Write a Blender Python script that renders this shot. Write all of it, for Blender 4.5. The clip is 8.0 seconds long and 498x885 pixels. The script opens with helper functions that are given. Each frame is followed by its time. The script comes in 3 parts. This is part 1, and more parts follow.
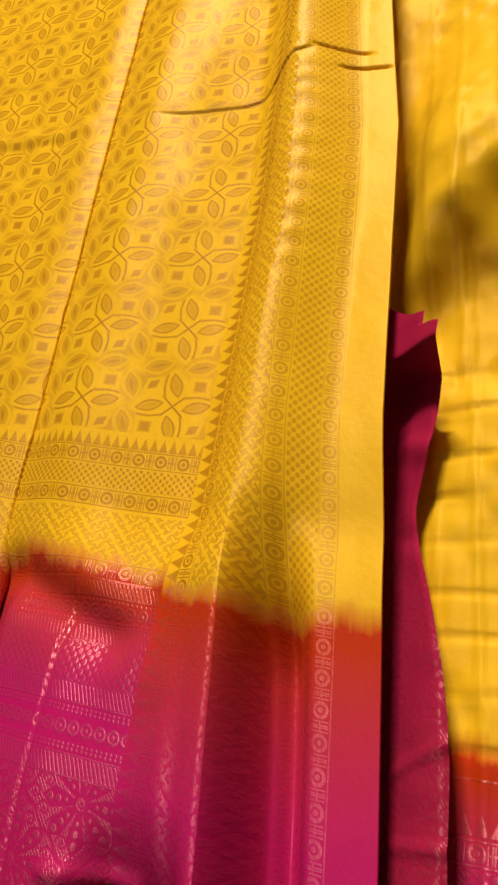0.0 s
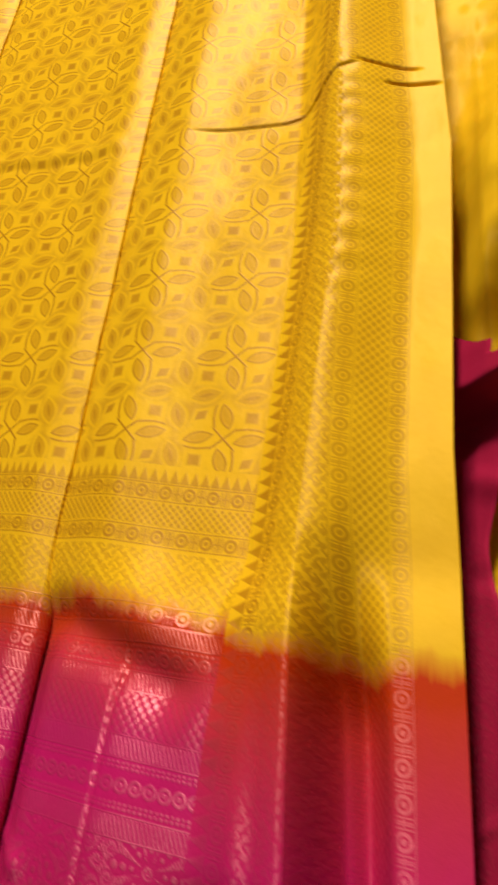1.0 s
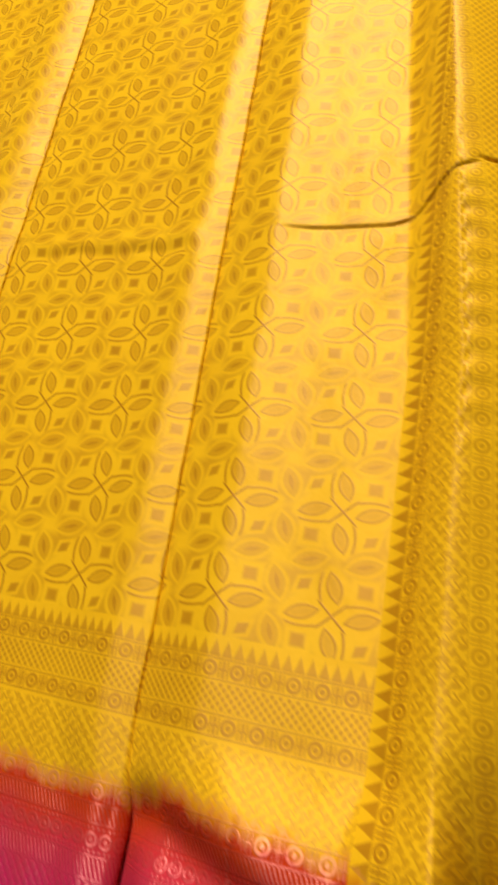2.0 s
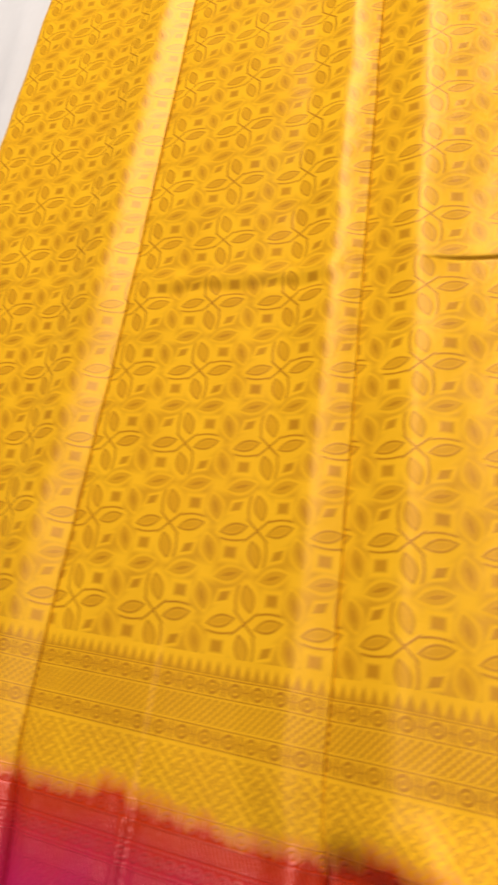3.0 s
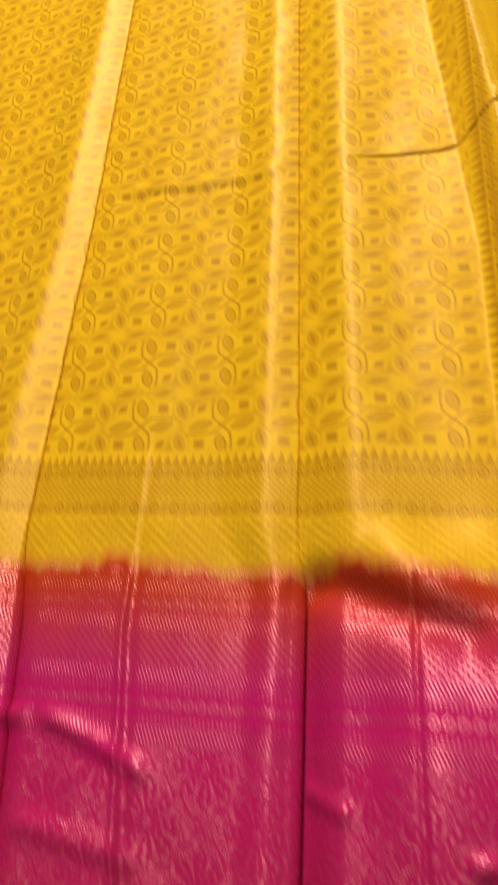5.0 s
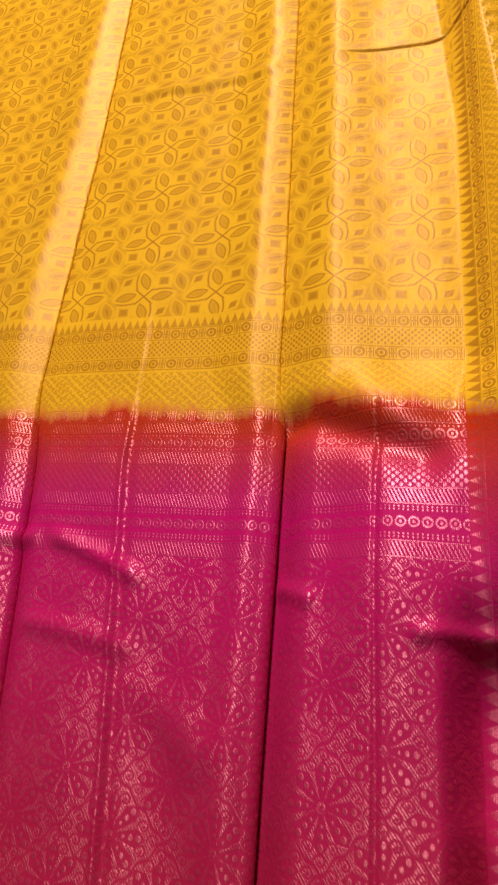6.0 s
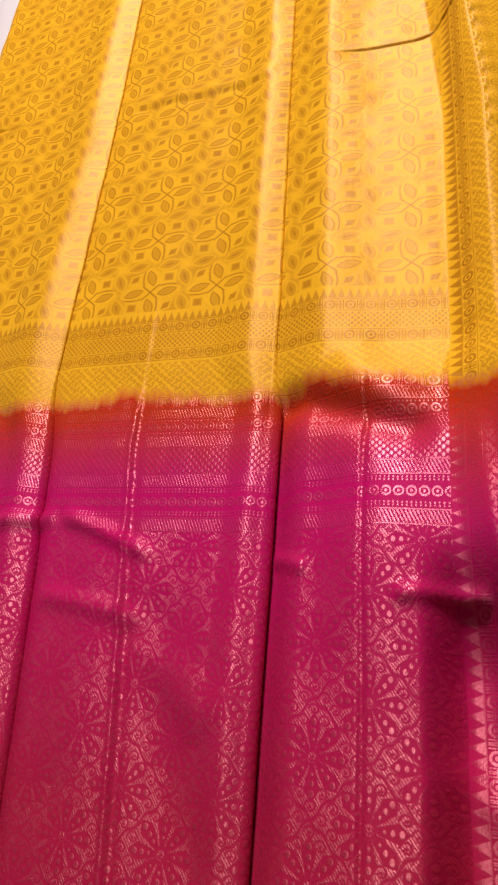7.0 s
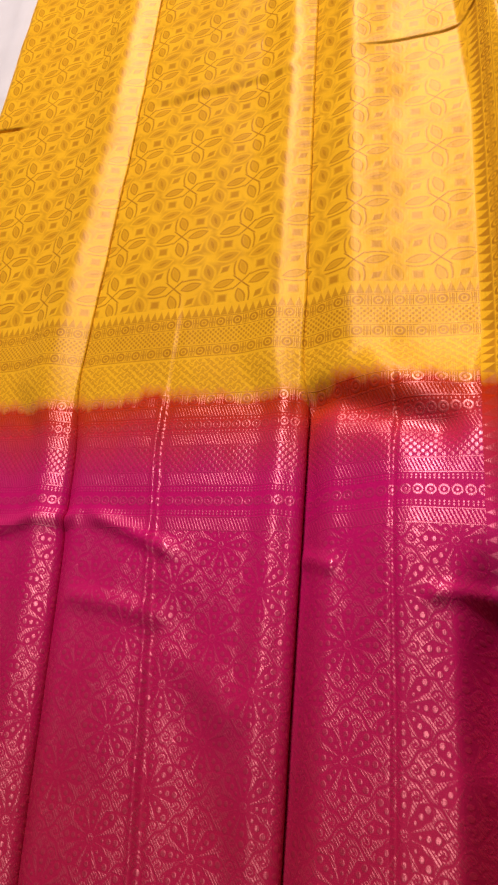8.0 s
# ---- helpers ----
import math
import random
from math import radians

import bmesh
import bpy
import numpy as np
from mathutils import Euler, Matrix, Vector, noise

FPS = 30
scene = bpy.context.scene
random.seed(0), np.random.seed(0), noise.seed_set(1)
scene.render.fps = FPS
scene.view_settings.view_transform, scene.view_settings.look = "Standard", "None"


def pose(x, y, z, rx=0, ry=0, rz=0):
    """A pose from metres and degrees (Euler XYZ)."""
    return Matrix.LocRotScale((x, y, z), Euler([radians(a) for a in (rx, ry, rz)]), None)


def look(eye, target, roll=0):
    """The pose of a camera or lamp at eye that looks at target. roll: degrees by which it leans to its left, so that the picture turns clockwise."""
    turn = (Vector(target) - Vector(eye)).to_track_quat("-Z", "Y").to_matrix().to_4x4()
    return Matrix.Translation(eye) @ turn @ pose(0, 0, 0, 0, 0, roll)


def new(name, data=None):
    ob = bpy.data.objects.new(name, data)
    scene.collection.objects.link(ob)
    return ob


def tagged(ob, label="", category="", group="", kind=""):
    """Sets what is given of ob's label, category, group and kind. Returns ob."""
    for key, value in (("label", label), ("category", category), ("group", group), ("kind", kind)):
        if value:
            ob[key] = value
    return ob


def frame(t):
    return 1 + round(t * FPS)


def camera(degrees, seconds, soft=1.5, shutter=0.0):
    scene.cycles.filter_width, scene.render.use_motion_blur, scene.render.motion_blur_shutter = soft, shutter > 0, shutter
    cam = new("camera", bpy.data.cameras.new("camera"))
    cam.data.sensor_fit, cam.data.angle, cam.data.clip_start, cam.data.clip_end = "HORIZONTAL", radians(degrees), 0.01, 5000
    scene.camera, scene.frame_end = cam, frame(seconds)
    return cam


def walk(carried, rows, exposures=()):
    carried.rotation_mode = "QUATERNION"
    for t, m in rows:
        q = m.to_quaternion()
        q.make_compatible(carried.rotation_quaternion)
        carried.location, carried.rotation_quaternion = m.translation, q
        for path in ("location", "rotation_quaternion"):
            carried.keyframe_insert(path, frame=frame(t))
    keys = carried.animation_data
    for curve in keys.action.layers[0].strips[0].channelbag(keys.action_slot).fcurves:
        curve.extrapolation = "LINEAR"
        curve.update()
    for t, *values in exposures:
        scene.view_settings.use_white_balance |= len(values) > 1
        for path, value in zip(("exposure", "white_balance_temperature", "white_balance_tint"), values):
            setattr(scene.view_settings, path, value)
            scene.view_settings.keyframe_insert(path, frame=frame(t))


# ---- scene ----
cam = camera(35.1, 8.0, soft=2.4, shutter=0.6)
PATH = [
    (0, (0.275, -0.155, 0.302), (-0.516, 0.629, -1.359), -40.5),
    (0.5, (0.264, -0.152, 0.297), (-0.532, 0.651, -1.352), -40.3),
    (1, (0.239, -0.142, 0.303), (-0.523, 0.667, -1.36), -39.4),
    (1.5, (0.205, -0.108, 0.309), (-0.573, 0.685, -1.354), -39.2),
    (1.7, (0.198, -0.082, 0.309), (-0.589, 0.694, -1.357), -39.9),
    (2.8, (0.131, -0.043, 0.327), (-0.697, 0.726, -1.323), -42.2),
    (3, (0.116, -0.049, 0.335), (-0.715, 0.729, -1.31), -42.9),
    (3.5, (0.06, -0.06, 0.359), (-0.712, 0.761, -1.294), -40.4),
    (4, (0.055, -0.092, 0.357), (-0.626, 0.795, -1.301), -36.4),
    (4.5, (0.076, -0.141, 0.364), (-0.506, 0.804, -1.299), -32.7),
    (5, (0.094, -0.207, 0.361), (-0.445, 0.763, -1.302), -29.4),
    (5.2, (0.108, -0.242, 0.355), (-0.445, 0.73, -1.303), -30.0),
    (6.3, (0.144, -0.289, 0.364), (-0.522, 0.597, -1.301), -35.6),
    (6.5, (0.157, -0.294, 0.369), (-0.533, 0.604, -1.28), -36.6),
    (7, (0.156, -0.307, 0.364), (-0.566, 0.604, -1.263), -38.3),
    (7.5, (0.148, -0.309, 0.36), (-0.601, 0.604, -1.255), -39.2),
    (8, (0.147, -0.305, 0.362), (-0.608, 0.598, -1.255), -39.6),
]
# the camera's own white balance wanders between a yellow and an orange cast
BALANCE = [(0, 0.0, 6600, -8), (1.0, 0.0, 6600, -16), (1.7, 0.0, 6600, -18), (2.8, 0.0, 6400, 0), (3.6, -0.05, 6400, 3), (4.0, -0.05, 6400, 3), (4.5, 0.0, 6500, -18),
           (5.0, 0.0, 6450, -14), (6.3, 0.0, 6450, 14), (8, 0.0, 6450, 14)]
walk(cam, [(t, look(eye, target, roll)) for t, eye, target, roll in PATH], BALANCE)

# ---- world, lamps and room light ----
world = bpy.data.worlds.new("room_air")
scene.world = world
world.use_nodes = True
world.node_tree.nodes["Background"].inputs["Color"].default_value = (1.0, 0.93, 0.85, 1)
world.node_tree.nodes["Background"].inputs["Strength"].default_value = 0.02

TUBE = (-0.10, 2.33, 2.30)          # wall-mounted tube light, in front of the cloth
tube_lamp = new("tube_lamp", bpy.data.lights.new("tube_lamp", "AREA"))
tube_lamp.data.shape, tube_lamp.data.size, tube_lamp.data.size_y = "RECTANGLE", 0.60, 0.16
tube_lamp.data.energy, tube_lamp.data.color = 150.0, (1.0, 0.88, 0.84)
tube_lamp.matrix_world = look((TUBE[0], TUBE[1] - 0.07, TUBE[2]), (0.0, 0.0, 0.0))


# ---- node arithmetic ----
class Val:
    """A scalar socket of a node tree, with arithmetic."""
    def __init__(self, tree, socket):
        self.tree, self.socket = tree, socket

    def op(self, kind, *others, clamp=False):
        node = self.tree.nodes.new("ShaderNodeMath")
        node.operation, node.use_clamp = kind, clamp
        for i, v in enumerate((self, *others)):
            if isinstance(v, Val):
                self.tree.links.new(v.socket, node.inputs[i])
            else:
                node.inputs[i].default_value = v
        return Val(self.tree, node.outputs[0])

    def flip(self, kind, first):
        node = self.tree.nodes.new("ShaderNodeMath")
        node.operation = kind
        node.inputs[0].default_value = first
        self.tree.links.new(self.socket, node.inputs[1])
        return Val(self.tree, node.outputs[0])

    def __add__(self, o): return self.op("ADD", o)
    def __radd__(self, o): return self.op("ADD", o)
    def __sub__(self, o): return self.op("SUBTRACT", o)
    def __rsub__(self, o): return self.flip("SUBTRACT", o)
    def __mul__(self, o): return self.op("MULTIPLY", o)
    def __rmul__(self, o): return self.op("MULTIPLY", o)
    def __truediv__(self, o): return self.op("DIVIDE", o)
    def abs(self): return self.op("ABSOLUTE")
    def max(self, o): return self.op("MAXIMUM", o)
    def min(self, o): return self.op("MINIMUM", o)
    def fract(self): return self.op("FRACT")
    def sin(self): return self.op("SINE")
    def cos(self): return self.op("COSINE")
    def sqrt(self): return self.op("SQRT")
    def cell(self, pitch, phase=0.0):
        """The place inside a repeat, from -pitch/2 to pitch/2."""
        return ((self * (1.0 / pitch) + (0.5 - phase / pitch)).fract() - 0.5) * pitch
    def step(self, soft):
        """0 below zero, 1 above, over a soft edge."""
        node = (self * (1.0 / soft)).op("ADD", 0.5, clamp=True)
        return node
    def inside(self, lo, hi, soft):
        return (self - lo).step(soft) * (hi - self).step(soft)


def material(name):
    m = bpy.data.materials.new(name)
    m.use_nodes = True
    tree = m.node_tree
    return m, tree, tree.nodes["Principled BSDF"]


def cloth_uv(tree):
    uv = tree.nodes.new("ShaderNodeUVMap")
    uv.uv_map = "weave"
    sep = tree.nodes.new("ShaderNodeSeparateXYZ")
    tree.links.new(uv.outputs["UV"], sep.inputs[0])
    return Val(tree, sep.outputs[0]), Val(tree, sep.outputs[1]), uv.outputs["UV"]


def noise_at(tree, u, v, su, sv, detail=2.0, rough=0.5):
    com = tree.nodes.new("ShaderNodeCombineXYZ")
    tree.links.new((u * su).socket, com.inputs[0])
    tree.links.new((v * sv).socket, com.inputs[1])
    n = tree.nodes.new("ShaderNodeTexNoise")
    n.inputs["Scale"].default_value = 1.0
    n.inputs["Detail"].default_value = detail
    n.inputs["Roughness"].default_value = rough
    tree.links.new(com.outputs[0], n.inputs["Vector"])
    return Val(tree, n.outputs[0])


def mix_colour(tree, fac, a, b):
    node = tree.nodes.new("ShaderNodeMix")
    node.data_type = "RGBA"
    tree.links.new(fac.socket, node.inputs[0])
    for i, c in ((6, a), (7, b)):
        if isinstance(c, tuple):
            node.inputs[i].default_value = (*c, 1)
        else:
            tree.links.new(c, node.inputs[i])
    return node.outputs[2]


# woven figures; u runs across the cloth, v along it, both in metres
CELL_U, CELL_V = 0.0497, 0.0452


def jaal(u, v):
    """The all-over lattice of four-leaved flowers, lozenges and pinwheel stems, with bright outlines on a mid ground."""
    ca, sa = math.cos(radians(17)), math.sin(radians(17))

    def lens(x, y, cx, cy, upright):
        x, y = x - cx, y - cy
        along, over = (y * ca - x * sa, x * ca + y * sa) if upright else (x * ca + y * sa, y * ca - x * sa)
        d = along * (1 / 0.158)
        return (1.0 - d * d) * 0.070 - over.abs()

    def leaves(px, py):
        four = lens(px, py, 0.0, 0.262, True).max(lens(px, py, 0.0, -0.262, True))
        return four.max(lens(px, py, 0.258, 0.0, False)).max(lens(px, py, -0.258, 0.0, False))

    def leaf_mark(leaf):
        return (leaf.step(0.025) - (leaf - 0.020).step(0.025)) + (leaf - 0.030).step(0.030) * 0.45
    pu, pv = u * (1 / CELL_U), v * (1 / CELL_V)
    wx, wy = pu.fract() - 0.5, pv.fract() - 0.5
    weak = leaves(wx, wy)
    patch = 0.50 - (wx.abs() + wy.abs()) + wx * wy * 0.35
    rim = (weak + 0.040).step(0.03) - weak.step(0.03)
    heart = (weak - 0.046).step(0.012)
    out = (patch.step(0.16) * (wx.abs().max(wy.abs()) - 0.10).step(0.10) * 0.46 * (1.0 - rim * 0.85)).max(leaf_mark(weak) * 0.50 + weak.step(0.03) * 0.12).max(heart * 0.75)
    px, py = (pu + 0.5).fract() - 0.5, (pv + 0.5).fract() - 0.5
    leaf = leaves(px, py)
    ax, ay = px.abs(), py.abs()
    m, n = ax.max(ay), ax.min(ay)
    dx, dy = ax - 0.262, ay - 0.262
    square = 0.062 - dx.abs().max(dy.abs())
    lozenge = 0.080 - ((dx - dy).abs() * 0.62 + (dx + dy).abs() * 1.05)
    side = (px * py * 400.0).op("ADD", 0.5, clamp=True)
    four = square * side + lozenge * (1.0 - side)
    halo = leaf.max(four)
    mark = leaf_mark(leaf).max(four.step(0.035) * 0.70)
    cross = (0.014 - (ax - ay).abs()).step(0.02) * (0.13 - m).step(0.03)
    bend = (m - 0.27)
    arc = (0.011 - (n - (0.128 - bend * bend * 1.1)).abs()).step(0.02) * m.inside(0.12, 0.40, 0.04)
    turn = (px * py * (ax - ay) * 2000.0).op("ADD", 0.5, clamp=True)
    mark = mark.max(cross).max(arc * turn * 0.9)
    halo = (halo + 0.060).step(0.05).max((0.20 - m).step(0.08))
    return (out * (1.0 - halo)).max(mark)


def ring_bar(u, v):
    """A row of ringed dots between upright bars; v is measured from the middle of the row."""
    cu = u.cell(0.0118)
    r = (cu * cu + v * v).sqrt()
    ring = (0.0007 - (r - 0.0026).abs()).step(0.0005).max((0.0011 - r).step(0.0005))
    bu = ((cu.abs() - 0.0048).abs() - 0.0007).abs()
    bar = (0.0003 - bu).step(0.0004) * (0.0034 - v.abs()).step(0.0005)
    cross = (0.0004 - v.abs()).step(0.0004) * (cu.abs() - 0.0044).step(0.0004)
    rail = (0.0003 - (v.abs() - 0.0042).abs()).step(0.0003)
    return ring.max(bar).max(cross).max(rail)


def honey_dots(u, v, pu, pv, r):
    def dots(a, b):
        x, y = a.cell(pu), b.cell(pv)
        return (r - (x * x + y * y * 0.7).sqrt()).step(0.0006)
    return dots(u, v).max(dots(u + pu / 2, v + pv / 2))


def teeth(u, w, pitch, height):
    """Triangles that stand on w = 0 and point to larger w."""
    half = (1.0 - w * (1 / height)) * (pitch * 0.46)
    return (half - u.cell(pitch).abs()).step(0.0006) * (w + 0.0002).step(0.0004)


def hatch(u, v, pitch, lean, duty):
    return (duty - ((u + v * lean) * (1 / pitch)).fract()).step(0.2)


def fret(u, v):
    zig = u.cell(0.0050).abs()
    a = (0.42 - ((v + zig * 0.9) * (1 / 0.0027)).fract()).step(0.25)
    b = (((u * 0.8 + v) * (1 / 0.0064)).fract() - 0.35).step(0.2)
    ring = honey_dots(u, v, 0.0056, 0.0056, 0.0012)
    return (a * b).max(ring * 0.8)


def beads(u, v, pitch, r):
    x = u.cell(pitch)
    return (r - (x * x + v * v).sqrt()).step(0.0004)


def rings(u, v):
    x = u.cell(0.0062)
    r = (x * x + v * v).sqrt()
    return (0.0006 - (r - 0.0023).abs()).step(0.0005).max((0.0009 - r).step(0.0004))


def scrollwork(u, v):
    """Pallu brocade: lobed flowers with beaded petals among curling stems, on a hatched gold ground."""
    pu, pv = 0.052, 0.050
    u, v = u - 0.005, v + 0.0095

    def bloom(a, b):
        """Eight narrow petals round a core, each with three beads; bright thread shows between them."""
        x, y = a.cell(pu), b.cell(pv) * 0.92
        r = (x * x + y * y).sqrt()
        across_petal = r * y.op("ARCTAN2", x).cell(math.pi / 4)
        petal = (r * 0.26 + 0.0004).min((0.0172 - r) * 0.9) - across_petal.abs()
        solid = petal.step(0.0006) * (r - 0.0022).step(0.0008)

        def bead(at, size):
            d = r - at
            return (size - (d * d + across_petal * across_petal).sqrt()).step(0.0005)
        dots = bead(0.0066, 0.0007).max(bead(0.0100, 0.0011)).max(bead(0.0138, 0.0013))
        core = (0.0005 - (r - 0.0030).abs()).step(0.0004)
        return solid.max(core), dots * (1.0 - core)
    s1, d1 = bloom(u, v)
    s2, d2 = bloom(u + pu / 2, v + pv / 2)
    wob = (u * (2 * math.pi / 0.0087)).sin() * 0.0011
    w = v + wob
    x, y = u.cell(pu).abs() * (1 / pu), w.cell(pv).abs() * (1 / pv)
    ring = (x + y - 0.5).abs()
    vine = (0.022 - ring).step(0.025)

    def curls(a, b):
        cx, cy = a.cell(0.0104), b.cell(0.0100)
        r = (cx * cx + cy * cy).sqrt()
        th = cy.op("ARCTAN2", cx)
        return (0.0005 - (r - 0.0020 - th * 0.00028).abs()).step(0.0006).max((0.0007 - r).step(0.0005))
    coil = curls(u, v).max(curls(u + 0.0052, v + 0.0050) * 0.9)
    ground = hatch(u, v, 0.0016, 0.75, 0.70)
    lit = ground * (1.0 - vine.max(coil))
    solid = s1.max(s2)
    return lit * (1.0 - solid) + d1.max(d2) * solid


def dye(tree, u, v, lag=0.0, fade=0.046):
    """Yellow warp dyed red and then magenta towards the pallu, with a feathered, bled edge."""
    bleed = (noise_at(tree, u, v, 24, 9, 3.0, 0.6) - 0.5) * 0.034 + (noise_at(tree, u, v, 420, 60, 1.0) - 0.5) * 0.005
    w = v + bleed + lag
    red = (-0.0635 - w).step(0.0115)
    mag = (-0.074 - fade / 2 - w).step(fade)
    blotch = noise_at(tree, u, v, 24, 24, 3.0)
    yellow = mix_colour(tree, blotch, YELLOW_A, YELLOW_B)
    warm = mix_colour(tree, red, yellow, RED)
    deep = (-0.215 - w).step(0.16)
    return mix_colour(tree, mag, warm, mix_colour(tree, deep, MAGENTA, CRIMSON)), red, mag


YELLOW_A, YELLOW_B = (0.690, 0.345, 0.014), (0.850, 0.475, 0.018)
RED, MAGENTA, CRIMSON = (0.46, 0.030, 0.005), (0.46, 0.006, 0.112), (0.345, 0.010, 0.048)
FIGURE_YELLOW, FIGURE_PINK = (0.33, 0.112, 0.006), (0.80, 0.22, 0.20)


def silk(name, figure, relief=0.25, gloss=0.46, shine=0.26, lag=0.0, fade=0.046):
    """Satin with a woven figure: the figure is matt and darker in the yellow, a metal thread in the dyed part."""
    m, tree, bsdf = material(name)
    u, v, uv = cloth_uv(tree)
    mark = figure(u, v)
    ground, red, mag = dye(tree, u, v, lag, fade)
    worn = noise_at(tree, u, v, 55, 55, 3.0)
    glint = noise_at(tree, u, v, 1100, 700, 1.0)
    mark = mark * (worn * 0.5 + 0.72)
    fig = mix_colour(tree, red, FIGURE_YELLOW, FIGURE_PINK)
    colour = mix_colour(tree, mark * (0.93 - red * 0.88), ground, fig)
    tree.links.new(colour, bsdf.inputs["Base Color"])
    tree.links.new((mark * red * 0.12 + 0.02).socket, bsdf.inputs["Metallic"])
    tree.links.new((gloss + red * 0.13 + mark * 0.04 * (1.0 - red) - mark * red * 0.24 + (worn - 0.5) * 0.12 + (glint - 0.5) * 0.22 * red).socket, bsdf.inputs["Roughness"])
    tree.links.new(((shine - red * (1.0 - mark) * (shine * 0.6) + mark * red * 1.25 * (glint * 1.6 + 0.2) + mark * (1.0 - red) * 0.48) * (0.55 + worn * 0.9)).socket, bsdf.inputs["Specular IOR Level"])
    tree.links.new((mark * red * 0.12 + 0.84).socket, bsdf.inputs["Anisotropic"])
    bsdf.inputs["Anisotropic Rotation"].default_value = 0.25
    tangent = tree.nodes.new("ShaderNodeTangent")
    tangent.direction_type, tangent.uv_map = "UV_MAP", "weave"
    tree.links.new(tangent.outputs[0], bsdf.inputs["Tangent"])
    tree.links.new(mix_colour(tree, red, (1.0, 0.60, 0.25), (1.0, 0.50, 0.50)), bsdf.inputs["Specular Tint"])
    bsdf.inputs["Sheen Weight"].default_value = 0.15
    bsdf.inputs["Sheen Roughness"].default_value = 0.4
    tree.links.new(ground, bsdf.inputs["Sheen Tint"])
    # thread grain, figure relief and soft cockle
    grain = ((u * (2 * math.pi / 0.0009)).sin() + (v * (2 * math.pi / 0.0008)).sin()) * 0.25
    cockle = noise_at(tree, u, v, 240, 240, 2.0)
    height = mark * relief + grain * 0.10 + cockle * 0.6 + glint * red * 0.35
    bump = tree.nodes.new("ShaderNodeBump")
    bump.inputs["Strength"].default_value = 0.35
    bump.inputs["Distance"].default_value = 0.0006
    tree.links.new(height.socket, bump.inputs["Height"])
    tree.links.new(bump.outputs[0], bsdf.inputs["Normal"])
    return m


def end_band_figure(u, v):
    out = teeth(u, v + 0.005, 0.0051, 0.0066) * 0.9
    out = out.max(ring_bar(u, v + 0.0102) * v.inside(-0.0148, -0.0055, 0.0004))
    out = out.max(honey_dots(u, v, 0.0036, 0.0036, 0.0008) * v.inside(-0.0265, -0.0155, 0.0004))
    out = out.max(ring_bar(u, v + 0.0318) * v.inside(-0.0365, -0.0270, 0.0004))
    return out.max(fret(u, v) * v.inside(-0.08, -0.038, 0.0006) * 0.8) * 0.70 + v.inside(-0.0372, -0.0045, 0.002) * 0.14


def pallu_band_figure(u, v):
    out = ring_bar(u, v + 0.0680) * v.inside(-0.0724, -0.0636, 0.0004)
    out = out.max(hatch(u, v, 0.0019, 0.45, 0.55) * (v.inside(-0.0790, -0.0730, 0.0004)
                  .max(v.inside(-0.0985, -0.0915, 0.0004)).max(v.inside(-0.1240, -0.1168, 0.0004)).max(v.inside(-0.1512, -0.1442, 0.0004))))
    rail = v * 0.0
    for row in (-0.0812, -0.0895, -0.1262, -0.1278, -0.1402, -0.1418):
        out = out.max(beads(u, v - row, 0.0022, 0.0006))
    for row in (-0.0853, -0.1340):
        out = out.max(rings(u, v - row) * v.inside(row - 0.0033, row + 0.0033, 0.0004))
    for row in (-0.0726, -0.0794, -0.0910, -0.0990, -0.1163, -0.1245, -0.1437, -0.1516):
        rail = rail.max((0.0003 - (v - row).abs()).step(0.0003))
    out = out.max(rail)
    return out.max(honey_dots(u, v, 0.0040, 0.0044, 0.0011) * v.inside(-0.1158, -0.0995, 0.0004))


def border_figure(u, v):
    """The long border: teeth, ringed bars, fret, ringed bars, dots, ringed bars, then the plain selvedge."""
    out = teeth(v, (0.0 - u), 0.0066, 0.0070) * 0.9
    out = out.max(ring_bar(v, u - 0.0045) * u.inside(0.0003, 0.0088, 0.0004))
    out = out.max(fret(v, u) * u.inside(0.0095, 0.0385, 0.0005) * 0.7)
    out = out.max(ring_bar(v, u - 0.0425) * 0.6 * u.inside(0.0382, 0.0468, 0.0004))
    out = out.max(honey_dots(u, v, 0.0040, 0.0044, 0.0010) * 0.6 * u.inside(0.0475, 0.0605, 0.0004))
    return out.max(ring_bar(v, u - 0.0650) * 0.6 * u.inside(0.0608, 0.0694, 0.0004)) * 0.85


FIELD = silk("yellow_brocade_silk", jaal)
END_BAND = silk("banded_silk", end_band_figure)
PALLU_BAND = silk("dyed_banded_silk", pallu_band_figure, 0.5)
PALLU = silk("magenta_scroll_brocade", scrollwork, 0.5)
BORDER = silk("border_silk", border_figure, lag=0.007, fade=0.075)


